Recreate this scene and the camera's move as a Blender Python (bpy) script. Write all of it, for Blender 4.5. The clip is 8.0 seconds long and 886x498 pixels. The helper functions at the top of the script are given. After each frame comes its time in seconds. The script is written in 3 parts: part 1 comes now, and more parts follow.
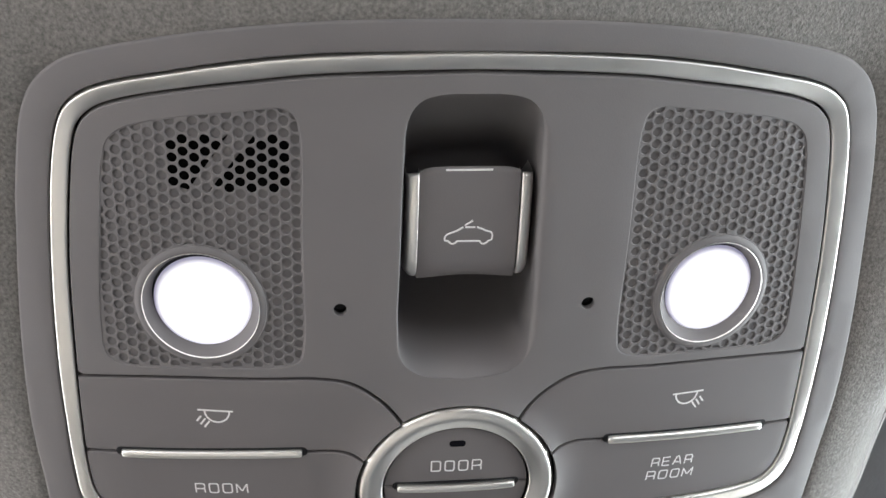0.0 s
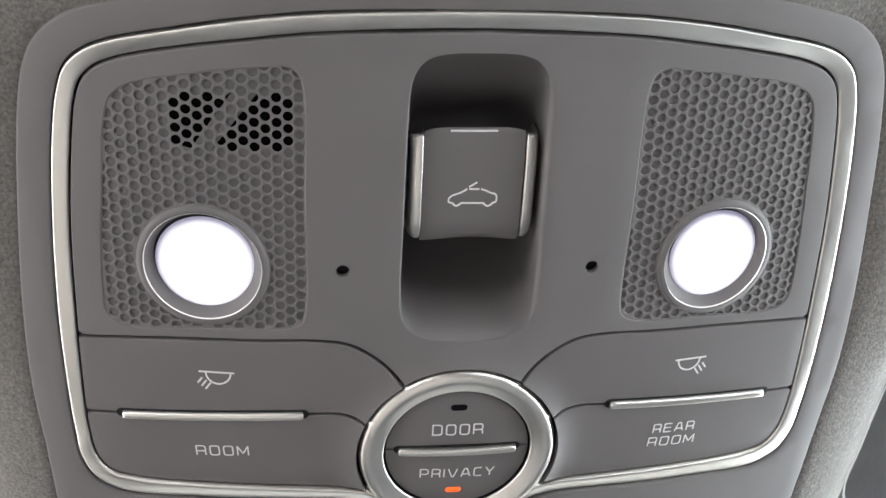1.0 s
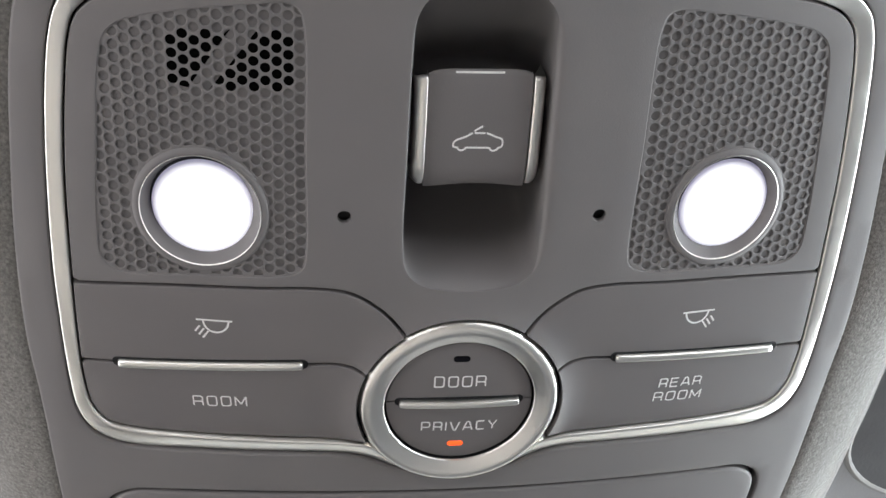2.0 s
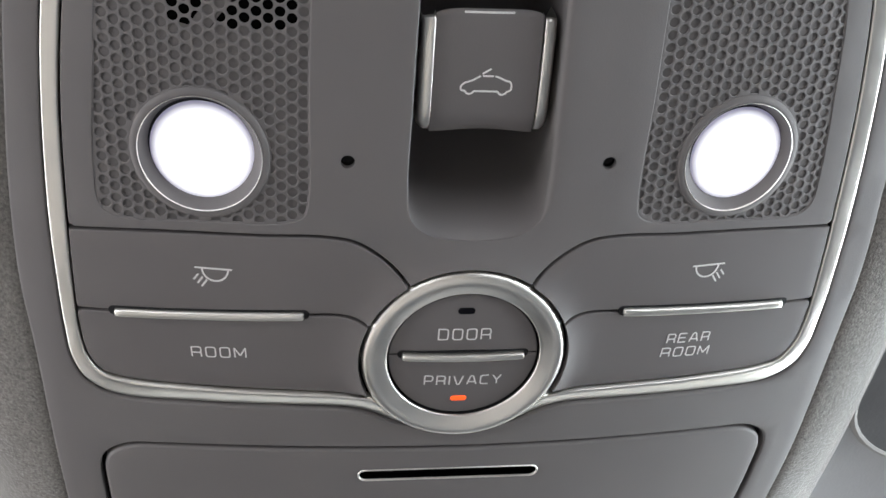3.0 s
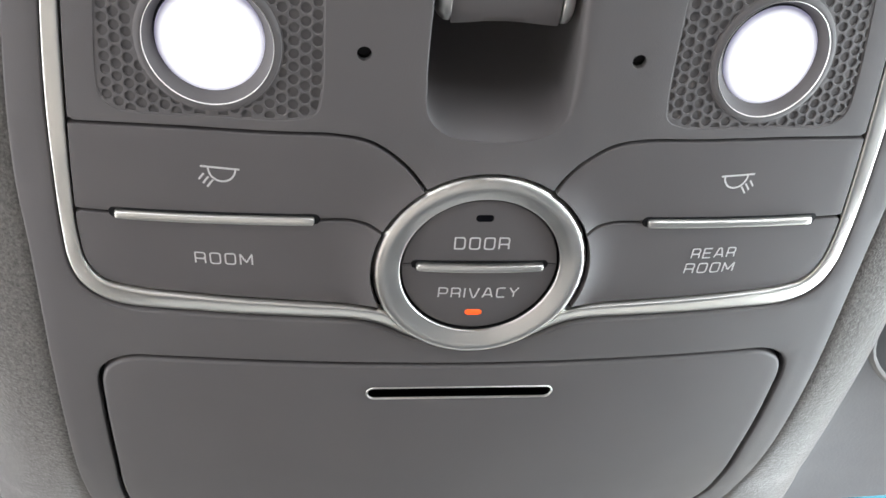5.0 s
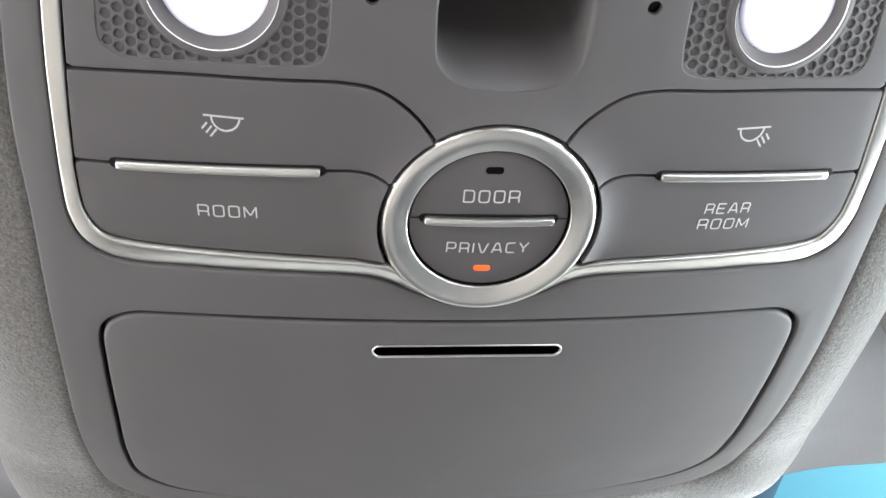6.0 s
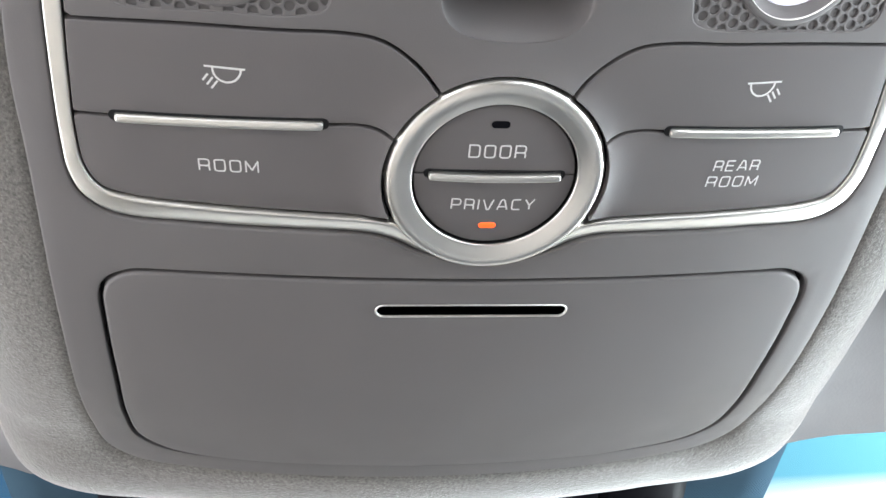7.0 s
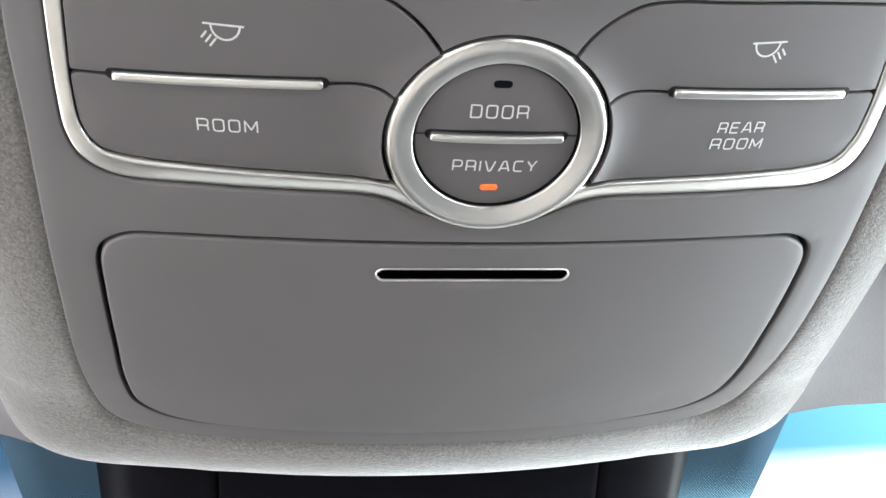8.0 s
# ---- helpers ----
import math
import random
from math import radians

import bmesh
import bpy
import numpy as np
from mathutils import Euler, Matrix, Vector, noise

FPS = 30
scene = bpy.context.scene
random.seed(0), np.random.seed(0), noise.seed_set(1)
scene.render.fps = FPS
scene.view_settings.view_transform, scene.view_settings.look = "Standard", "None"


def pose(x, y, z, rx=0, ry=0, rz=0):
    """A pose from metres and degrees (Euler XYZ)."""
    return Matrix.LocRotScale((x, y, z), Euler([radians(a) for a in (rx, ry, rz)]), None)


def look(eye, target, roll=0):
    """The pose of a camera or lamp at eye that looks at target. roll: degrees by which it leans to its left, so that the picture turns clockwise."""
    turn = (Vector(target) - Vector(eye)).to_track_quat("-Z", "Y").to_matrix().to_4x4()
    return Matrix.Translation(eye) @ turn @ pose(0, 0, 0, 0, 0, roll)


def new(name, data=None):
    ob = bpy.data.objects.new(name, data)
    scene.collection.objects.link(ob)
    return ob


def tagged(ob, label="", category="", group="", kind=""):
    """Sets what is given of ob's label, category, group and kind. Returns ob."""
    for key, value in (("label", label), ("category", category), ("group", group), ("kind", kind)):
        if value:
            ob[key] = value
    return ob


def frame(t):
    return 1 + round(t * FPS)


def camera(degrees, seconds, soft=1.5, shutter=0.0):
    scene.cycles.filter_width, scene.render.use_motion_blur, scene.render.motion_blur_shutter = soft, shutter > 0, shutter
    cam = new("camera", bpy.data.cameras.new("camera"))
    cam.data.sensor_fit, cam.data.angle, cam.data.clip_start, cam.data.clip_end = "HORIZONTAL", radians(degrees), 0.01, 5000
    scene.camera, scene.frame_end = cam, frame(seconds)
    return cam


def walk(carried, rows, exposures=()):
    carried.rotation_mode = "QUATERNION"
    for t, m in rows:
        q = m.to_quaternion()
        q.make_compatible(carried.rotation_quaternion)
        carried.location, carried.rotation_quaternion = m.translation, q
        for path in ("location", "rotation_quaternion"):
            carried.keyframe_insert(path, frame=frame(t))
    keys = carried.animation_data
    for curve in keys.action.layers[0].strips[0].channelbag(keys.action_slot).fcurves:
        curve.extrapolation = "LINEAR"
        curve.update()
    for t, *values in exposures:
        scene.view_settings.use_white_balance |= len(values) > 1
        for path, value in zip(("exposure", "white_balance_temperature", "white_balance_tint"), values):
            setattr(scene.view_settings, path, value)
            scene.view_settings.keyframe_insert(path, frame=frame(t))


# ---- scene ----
from mathutils import geometry

cam = camera(42.0, 8.0, 1.5)
# The roof console's own frame: x to the car's right, y up into the roof, z to the rear; it hangs level in width and dips to the front.
CONSOLE = pose(0, 0, 1.35, 82, 0, 0)
# seconds, place in the console's frame (mm), pitch, roll, yaw (degrees)
PATH = [
    (0.0, -41.89, -213.86, 188.30, -32.632, -3.174, -7.133),
    (0.5, -42.53, -214.70, 186.96, -33.118, -3.419, -7.083),
    (1.0, -43.27, -214.54, 183.94, -33.660, -3.635, -7.012),
    (1.5, -43.00, -213.09, 179.90, -34.416, -3.795, -6.806),
    (3.0, -45.03, -210.35, 165.57, -36.175, -4.565, -6.727),
    (3.5, -46.23, -209.69, 160.62, -36.603, -4.866, -6.748),
    (4.0, -47.52, -208.64, 156.46, -37.178, -5.152, -6.748),
    (4.5, -48.93, -208.04, 151.36, -37.565, -5.434, -6.774),
    (6.0, -51.01, -206.07, 138.00, -39.048, -5.718, -6.650),
    (6.5, -51.54, -206.09, 134.14, -39.539, -5.809, -6.624),
    (7.0, -51.65, -206.26, 131.05, -40.025, -5.867, -6.596),
    (7.5, -51.90, -206.77, 128.47, -40.507, -6.001, -6.596),
    (8.0, -51.74, -207.02, 126.14, -40.993, -5.979, -6.570),
]
walk(cam, [(t, CONSOLE @ pose(x / 1000, y / 1000, z / 1000, 90 + p, r, w)) for t, x, y, z, p, r, w in PATH],
     [(0.0, 0.63, 6250, 10), (1.5, 0.59, 6250, 10), (3.5, 0.33, 6170, 10), (4.5, 0.38, 6150, 10), (6.0, 0.73, 6130, 9), (6.5, 0.83, 6130, 9), (8.0, 0.93, 6130, 9)])

# ---------------------------------------------------------------- light
world = bpy.data.worlds.new("daylight")
scene.world = world
world.use_nodes = True
sky = world.node_tree.nodes.new("ShaderNodeTexSky")
sky.sky_type, sky.sun_disc = "NISHITA", False
sky.sun_elevation, sky.sun_rotation, sky.dust_density = radians(34), radians(58), 7.0
world.node_tree.links.new(sky.outputs[0], world.node_tree.nodes["Background"].inputs[0])
world.node_tree.nodes["Background"].inputs[1].default_value = 0.15
sun = new("sun", bpy.data.lights.new("sun", "SUN"))
sun.data.energy, sun.data.angle, sun.data.color = 3.0, radians(0.5), (1.0, 0.95, 0.88)
sun.matrix_world = look((7.03, 4.39, 5.59), (0, 0, 0))


def window_light(name, at, target, wide, high, power, tint):
    lamp = new(name, bpy.data.lights.new(name, "AREA"))
    lamp.data.shape, lamp.data.size, lamp.data.size_y = "RECTANGLE", wide, high
    lamp.data.energy, lamp.data.color = power, tint
    lamp.matrix_world = look(at, target)
    return lamp


window_light("window_light_left", (-0.80, 0.08, 1.24), (0, 0.1, 1.3), 1.3, 0.28, 3.4, (1.0, 0.965, 0.96))
window_light("window_light_right", (0.80, 0.2, 1.26), (0, 0.15, 1.32), 1.3, 0.24, 10.5, (0.91, 0.985, 1.0))
window_light("window_light_rear_left", (-0.80, -1.15, 1.16), (0, 0, 1.3), 0.9, 0.36, 2.1, (1.0, 0.965, 0.95))
window_light("window_light_rear_right", (0.80, -1.15, 1.16), (0, 0, 1.3), 0.9, 0.36, 2.5, (0.97, 0.985, 1.0))
window_light("window_light_front", (0.2, 0.80, 1.09), (0, 0.0, 1.25), 1.2, 0.45, 0.4, (0.97, 0.99, 1.0))


# ---------------------------------------------------------------- materials
def material(name, base, rough=0.5, metal=0.0, vary=0.0, vary_scale=60.0, bump=0.0, bump_scale=2000.0, bump2=0.0, bump2_scale=300.0,
             rough_vary=0.0, spec=0.5, emit=None, power=0.0, sheen=0.0):
    m = bpy.data.materials.new(name)
    m.use_nodes = True
    n, links = m.node_tree.nodes, m.node_tree.links
    b = n["Principled BSDF"]
    b.inputs["Base Color"].default_value = (*base, 1)
    b.inputs["Roughness"].default_value = rough
    b.inputs["Metallic"].default_value = metal
    b.inputs["Specular IOR Level"].default_value = spec
    if emit:
        b.inputs["Emission Color"].default_value = (*emit, 1)
        b.inputs["Emission Strength"].default_value = power
    b.inputs["Sheen Weight"].default_value, b.inputs["Sheen Roughness"].default_value = sheen, 0.35
    if not (vary or bump or bump2 or rough_vary):
        return m
    co = n.new("ShaderNodeTexCoord")
    at = co.outputs["Object"]

    def tex(scale, detail):
        t = n.new("ShaderNodeTexNoise")
        t.inputs["Scale"].default_value, t.inputs["Detail"].default_value = scale, detail
        links.new(at, t.inputs["Vector"])
        return t.outputs["Fac"]

    if vary:
        mix = n.new("ShaderNodeMix")
        mix.data_type = "RGBA"
        mix.inputs["A"].default_value = (*[c * (1 - vary) for c in base], 1)
        mix.inputs["B"].default_value = (*[min(1, c * (1 + vary)) for c in base], 1)
        ramp = n.new("ShaderNodeMapRange")
        ramp.inputs["From Min"].default_value, ramp.inputs["From Max"].default_value = 0.3, 0.7
        links.new(tex(vary_scale, 6), ramp.inputs[0])
        links.new(ramp.outputs[0], mix.inputs["Factor"])
        links.new(mix.outputs["Result"], b.inputs["Base Color"])
    if rough_vary:
        ramp = n.new("ShaderNodeMapRange")
        ramp.inputs["From Min"].default_value, ramp.inputs["From Max"].default_value = 0.3, 0.7
        ramp.inputs["To Min"].default_value, ramp.inputs["To Max"].default_value = rough - rough_vary, rough + rough_vary
        links.new(tex(vary_scale * 2, 4), ramp.inputs[0])
        links.new(ramp.outputs[0], b.inputs["Roughness"])
    last = None
    for amount, scale in ((bump2, bump2_scale), (bump, bump_scale)):
        if amount:
            bp = n.new("ShaderNodeBump")
            bp.inputs["Strength"].default_value = 1.0
            bp.inputs["Distance"].default_value = amount
            links.new(tex(scale, 3), bp.inputs["Height"])
            if last:
                links.new(last, bp.inputs["Normal"])
            last = bp.outputs[0]
    if last:
        links.new(last, b.inputs["Normal"])
    return m


PLASTIC = material("grey_moulded_plastic", (0.162, 0.154, 0.154), 0.55, vary=0.035, vary_scale=45, bump=0.000035, bump_scale=2600,
                   rough_vary=0.05, spec=0.3)
BACKING = material("dark_grille_backing", (0.132, 0.125, 0.125), 0.7, vary=0.05, vary_scale=80, bump=0.00003, bump_scale=2600, spec=0.2)
BUTTON = material("grey_button_plastic", (0.150, 0.141, 0.141), 0.5, vary=0.03, vary_scale=50, bump=0.00003, bump_scale=2600,
                  rough_vary=0.05, spec=0.3)
FABRIC = material("grey_suede_headliner", (0.203, 0.195, 0.182), 0.95, vary=0.32, vary_scale=1150, bump=0.00026, bump_scale=1500,
                  bump2=0.00015, bump2_scale=650, spec=0.1, sheen=1.0)
LINING = material("smooth_grey_roof_lining", (0.33, 0.325, 0.33), 0.85, vary=0.05, vary_scale=40, bump=0.0001, bump_scale=900, spec=0.2, sheen=0.2)
CHROME = material("satin_chrome", (0.80, 0.785, 0.745), 0.34, 1.0, rough_vary=0.04, vary_scale=120, bump=0.000003, bump_scale=1500)
BLACK = material("black_plastic", (0.012, 0.012, 0.013), 0.6, vary=0.2, vary_scale=90, spec=0.2)
# near-black base colour that carries the shade inside cavities
VOID = material("cavity_shade_black", (0.002, 0.002, 0.002), 1.0, spec=0.0)
MOUNT = material("satin_black_plastic", (0.006, 0.006, 0.008), 0.45, vary=0.2, vary_scale=60, bump=0.00004, bump_scale=1500, spec=0.03)
PRINT = material("pale_print", (0.74, 0.74, 0.73), 0.6, vary=0.04, vary_scale=900)


def lens_material(x, z):
    """A lit diffuser: the lamp behind its middle makes the rim dimmer and cooler."""
    m = material("lit_lamp_lens", (0.8, 0.8, 0.84), 0.3, vary=0.02, vary_scale=200)
    n, links = m.node_tree.nodes, m.node_tree.links
    co, off, flat, size, ramp = (n.new("ShaderNode" + k) for k in ("TexCoord", "VectorMath", "VectorMath", "VectorMath", "ValToRGB"))
    off.operation, flat.operation, size.operation = "SUBTRACT", "MULTIPLY", "LENGTH"
    off.inputs[1].default_value, flat.inputs[1].default_value = (x / 1000, 0, z / 1000), (88, 0, 88)
    links.new(co.outputs["Object"], off.inputs[0])
    links.new(off.outputs[0], flat.inputs[0])
    links.new(flat.outputs[0], size.inputs[0])
    links.new(size.outputs["Value"], ramp.inputs[0])
    e = ramp.color_ramp.elements
    e[0].position, e[0].color = 0.8, (1.0, 0.98, 1.0, 1)
    e[1].position, e[1].color = 1.0, (0.10, 0.095, 0.15, 1)
    links.new(ramp.outputs[0], n["Principled BSDF"].inputs["Emission Color"])
    n["Principled BSDF"].inputs["Emission Strength"].default_value = 1.0
    return m


LED_ON = material("lit_orange_indicator", (0.8, 0.15, 0.03), 0.4, emit=(1.0, 0.07, 0.006), power=0.8, vary=0.05, vary_scale=900)
TRIM_GREY = material("grey_cabin_trim", (0.21, 0.2, 0.19), 0.7, vary=0.15, vary_scale=12, bump=0.0002, bump_scale=800, spec=0.3)
DASH = material("dark_dashboard_plastic", (0.05, 0.05, 0.052), 0.7, vary=0.15, vary_scale=12, bump=0.0002, bump_scale=800, spec=0.3)
# paleness chosen for bounce light on the console, in place of light seats
BOUNCE_FLOOR = material("pale_bounce_floor", (0.36, 0.348, 0.338), 0.95, vary=0.15, vary_scale=30, bump=0.001, bump_scale=400, spec=0.1)
TRIM_PALE = material("pale_cabin_trim", (0.33, 0.322, 0.312), 0.8, vary=0.06, vary_scale=12, bump=0.0002, bump_scale=800, spec=0.3)

VISOR_CLOTH = material("dark_grey_visor_cloth", (0.13, 0.13, 0.135), 0.85, vary=0.08, vary_scale=60, bump=0.0001, bump_scale=900, spec=0.2)


# ---------------------------------------------------------------- shape tools (millimetres in the console's frame)
def surf(x, z):
    """How deep the console's gently crowned face lies in the roof at (x, z)."""
    dip = max(0.0, -60.2 - z)
    dip = 0.00219 * dip * dip if dip < 68 else 10.13 + 0.298 * (dip - 68)
    return -1.085 + 1.0055 * math.log1p(math.exp((z + 18.26) / 8.04)) + dip + 0.00126 * x * x


def on(x, z, h=0.0):
    """The place h above the face at (x, z), in metres."""
    return Vector((x, surf(x, z) - h, z)) / 1000


def spline(points, step=1.2, closed=False):
    """A smooth line through the points, in even steps of about that length."""
    pts = [Vector(p) for p in points]
    n = len(pts)
    out = []
    for i in range(n if closed else n - 1):
        b, c = pts[i], pts[(i + 1) % n]
        a = pts[i - 1] if (i or closed) else b * 2 - c
        d = pts[(i + 2) % n] if (i + 2 < n or closed) else c * 2 - b
        k = max(1, round((c - b).length / step))
        for j in range(k):
            t = j / k
            l1, l2, l3 = (max(1e-6, v.length) ** 0.5 for v in (b - a, c - b, d - c))
            m1 = ((b - a) / l1 * l2 * l2 + (c - b) / l2 * l1 * l2) / (l1 + l2)
            m2 = ((c - b) / l2 * l3 * l2 + (d - c) / l3 * l2 * l2) / (l2 + l3)
            out.append((2 * t**3 - 3 * t * t + 1) * b + (t**3 - 2 * t * t + t) * m1 + (3 * t * t - 2 * t**3) * c + (t**3 - t * t) * m2)
    if not closed:
        out.append(pts[-1])
    return out


def mirrored(half):
    """A whole outline from its right half, which runs from the top's middle to the bottom's."""
    right = spline([(-half[1][0], half[1][1])] + list(half) + [(-half[-2][0], half[-2][1])])
    right = [p for p in right if p.x > 0.3]
    return [Vector((0, half[0][1]))] + right + [Vector((0, half[-1][1]))] + [Vector((-p.x, p.y)) for p in reversed(right)]


def flip(loop):
    return [Vector((-p[0], p[1])) for p in reversed(loop)]


def circle(x, z, r, n=64, a0=0.0, a1=2 * math.pi, whole=True):
    k = n if whole else n - 1
    return [Vector((x + r * math.cos(a0 + (a1 - a0) * i / k), z + r * math.sin(a0 + (a1 - a0) * i / k))) for i in range(n)]


def area(loop):
    return sum(a[0] * b[1] - b[0] * a[1] for a, b in zip(loop, loop[1:] + loop[:1])) / 2


def wound(loop, positive):
    return list(loop) if (area(loop) > 0) == positive else list(reversed(loop))


def inset(loop, d):
    """The loop moved to its left by d, which may differ from point to point."""
    out, n = [], len(loop)
    far = d if isinstance(d, list) else [d] * n
    for i in range(n):
        e1, e2 = loop[i] - loop[i - 1], loop[(i + 1) % n] - loop[i]
        n1, n2 = Vector((-e1.y, e1.x)), Vector((-e2.y, e2.x))
        n1.normalize(), n2.normalize()
        m = n1 + n2
        if m.length < 1e-6:
            m = n1
        m.normalize()
        out.append(loop[i] + m * (far[i] / max(0.45, m.dot(n1))))
    return out


def inside(px, py, loop):
    x, y = np.array([p[0] for p in loop]), np.array([p[1] for p in loop])
    x2, y2 = np.roll(x, -1), np.roll(y, -1)
    hit = np.zeros(px.shape, bool)
    for a, b, c, d in zip(x, y, x2, y2):
        if b != d:
            hit ^= ((b > py) != (d > py)) & (px < (c - a) * (py - b) / (d - b) + a)
    return hit


def holds(p, loop):
    """Whether the loop goes round the point p."""
    hit = False
    for a, b in zip(loop, loop[1:] + loop[:1]):
        if (a[1] > p[1]) != (b[1] > p[1]) and p[0] < (b[0] - a[0]) * (p[1] - a[1]) / (b[1] - a[1]) + a[0]:
            hit = not hit
    return hit


def finish(bm, angle=35):
    bmesh.ops.remove_doubles(bm, verts=bm.verts, dist=2e-6)
    for f in bm.faces:
        f.smooth = True
    for e in bm.edges:
        if len(e.link_faces) == 2 and e.calc_face_angle(0) > radians(angle):
            e.smooth = False
    return bm


def plate(loops, h=0.0, lift=None, thick=3.0, r=0.5, grid=4.0, segs=3, face=surf):
    """A plate on the crowned face: an outline, then its openings, with rounded edges and side walls."""
    from_face = lambda x, z, k: Vector((x, face(x, z) - k - (lift(x, z) if lift else 0), z)) / 1000
    bm = bmesh.new()
    tops, flat, edges, rims = [], [], [], []
    radii = r if isinstance(r, (list, tuple)) else [r] * len(loops)
    for i, loop in enumerate(loops):
        loop = wound([Vector(p) for p in loop], i == 0)
        round_by = [radii[i](p) if callable(radii[i]) else radii[i] for p in loop]
        rows = []
        for k in range(segs + 1):
            a = math.pi / 2 * k / segs
            rows.append((inset(loop, [r * (1 - math.sin(a)) for r in round_by]), [h - r * (1 - math.cos(a)) for r in round_by]))
        rows.append((loop, [h - thick] * len(loop)))
        rims.append(rows[0][0])
        made = [[bm.verts.new(from_face(p.x, p.y, k)) for p, k in zip(line, deep)] for line, deep in rows]
        m = len(loop)
        for one, two in zip(made, made[1:]):
            for j in range(m):
                bm.faces.new((one[j], two[j], two[(j + 1) % m], one[(j + 1) % m]))
        start = len(flat)
        flat += rows[0][0]
        tops += made[0]
        edges += [(start + j, start + (j + 1) % m) for j in range(m)]
    outer = rims
    xs, ys = [p.x for p in outer[0]], [p.y for p in outer[0]]
    gx, gy = np.meshgrid(np.arange(min(xs) + grid * 0.37, max(xs), grid), np.arange(min(ys) + grid * 0.41, max(ys), grid))
    gx, gy = gx.ravel(), gy.ravel()
    keep = inside(gx, gy, outer[0])
    for l in outer[1:]:
        keep &= ~inside(gx, gy, l)
    rim = np.array([(p.x, p.y) for p in flat])
    gx, gy = gx[keep], gy[keep]
    if len(gx):
        near = np.array([((rim[:, 0] - a) ** 2 + (rim[:, 1] - b) ** 2).min() for a, b in zip(gx, gy)])
        gx, gy = gx[near > (grid * 0.35) ** 2], gy[near > (grid * 0.35) ** 2]
    flat += [Vector((a, b)) for a, b in zip(gx, gy)]
    tops += [bm.verts.new(from_face(a, b, h)) for a, b in zip(gx, gy)]
    co, _, tris, origin, _, _ = geometry.delaunay_2d_cdt(flat, edges, [], 0, 1e-7)
    own = [tops[o[0]] if o else None for o in origin]
    cx = np.array([sum(co[v].x for v in t) / 3 for t in tris])
    cy = np.array([sum(co[v].y for v in t) / 3 for t in tris])
    keep = inside(cx, cy, outer[0])
    for l in outer[1:]:
        keep &= ~inside(cx, cy, l)
    for t, k in zip(tris, keep):
        vs = [own[v] for v in t]
        if k and None not in vs and len(set(vs)) == 3:
            if area([co[v] for v in t]) < 0:
                vs.reverse()
            try:
                bm.faces.new(vs)
            except ValueError:
                pass
    return finish(bm)


def loft(rows, closed_rows=False, closed=False, angle=35):
    """A skin over rows of points in metres."""
    bm = bmesh.new()
    made = [[bm.verts.new(p) for p in row] for row in rows]
    n = len(rows[0])
    for i in range(len(rows) if closed_rows else len(rows) - 1):
        one, two = made[i], made[(i + 1) % len(rows)]
        for j in range(n if closed else n - 1):
            bm.faces.new((one[j], two[j], two[(j + 1) % n], one[(j + 1) % n]))
    return finish(bm, angle)


def turned(x, z, profile, n=72, face=surf, cap=False):
    """A round part about (x, z): the profile is rows of (radius, height), from the outside in."""
    rows = [[Vector((p.x, surf(x, z) + (surf(p.x, p.y) - surf(x, z)) - h, p.y)) / 1000 for p in circle(x, z, r, n)] for r, h in profile]
    bm = loft(rows, closed=True)
    if cap:
        bm.verts.ensure_lookup_table()
        bmesh.ops.holes_fill(bm, edges=[e for e in bm.edges if e.is_boundary and all((v.co - rows[-1][0]).length < 0.004 * profile[-1][0] for v in e.verts)])
    return bm


def stroke(lines, wide, h, lift=None, thick=0.06):
    """Printed lines: each a run of (x, z)."""
    bm = bmesh.new()
    for line in lines:
        pts = [Vector(p) for p in line]
        left, right = [], []
        for i, p in enumerate(pts):
            one, two = (p - pts[max(i - 1, 0)]).normalized(), (pts[min(i + 1, len(pts) - 1)] - p).normalized()
            e = (one + two).normalized()
            nrm = Vector((-e.y, e.x)) * wide / 2 / max(0.55, e.dot(two if two.length else one))
            left.append(p + nrm), right.append(p - nrm)
        up = lambda q, k: bm.verts.new(on(q.x, q.y, h + k + (lift(q.x, q.y) if lift else 0)))
        a, b, c, d = [up(q, thick) for q in left], [up(q, thick) for q in right], [up(q, 0) for q in left], [up(q, 0) for q in right]
        for i in range(len(pts) - 1):
            bm.faces.new((a[i], b[i], b[i + 1], a[i + 1]))
            bm.faces.new((c[i], a[i], a[i + 1], c[i + 1]))
            bm.faces.new((b[i], d[i], d[i + 1], b[i + 1]))
        bm.faces.new((a[0], c[0], d[0], b[0])), bm.faces.new((b[-1], d[-1], c[-1], a[-1]))
    bmesh.ops.recalc_face_normals(bm, faces=bm.faces)
    return bm


def rounded(points, r, sharp):
    """A run of lines through the points, with its inner corners rounded by r, or nearly sharp where told so."""
    pts = [Vector(p) for p in points]
    out = [pts[0]]
    for k, (a, b, c) in enumerate(zip(pts, pts[1:], pts[2:])):
        d = min(0.12 * r if k in sharp else r, (a - b).length / 2, (c - b).length / 2)
        p, q = b + (a - b).normalized() * d, b + (c - b).normalized() * d
        out += [p * (1 - t) ** 2 + b * 2 * t * (1 - t) + q * t * t for t in (0, 0.25, 0.5, 0.75, 1)]
    return out + [pts[-1]]


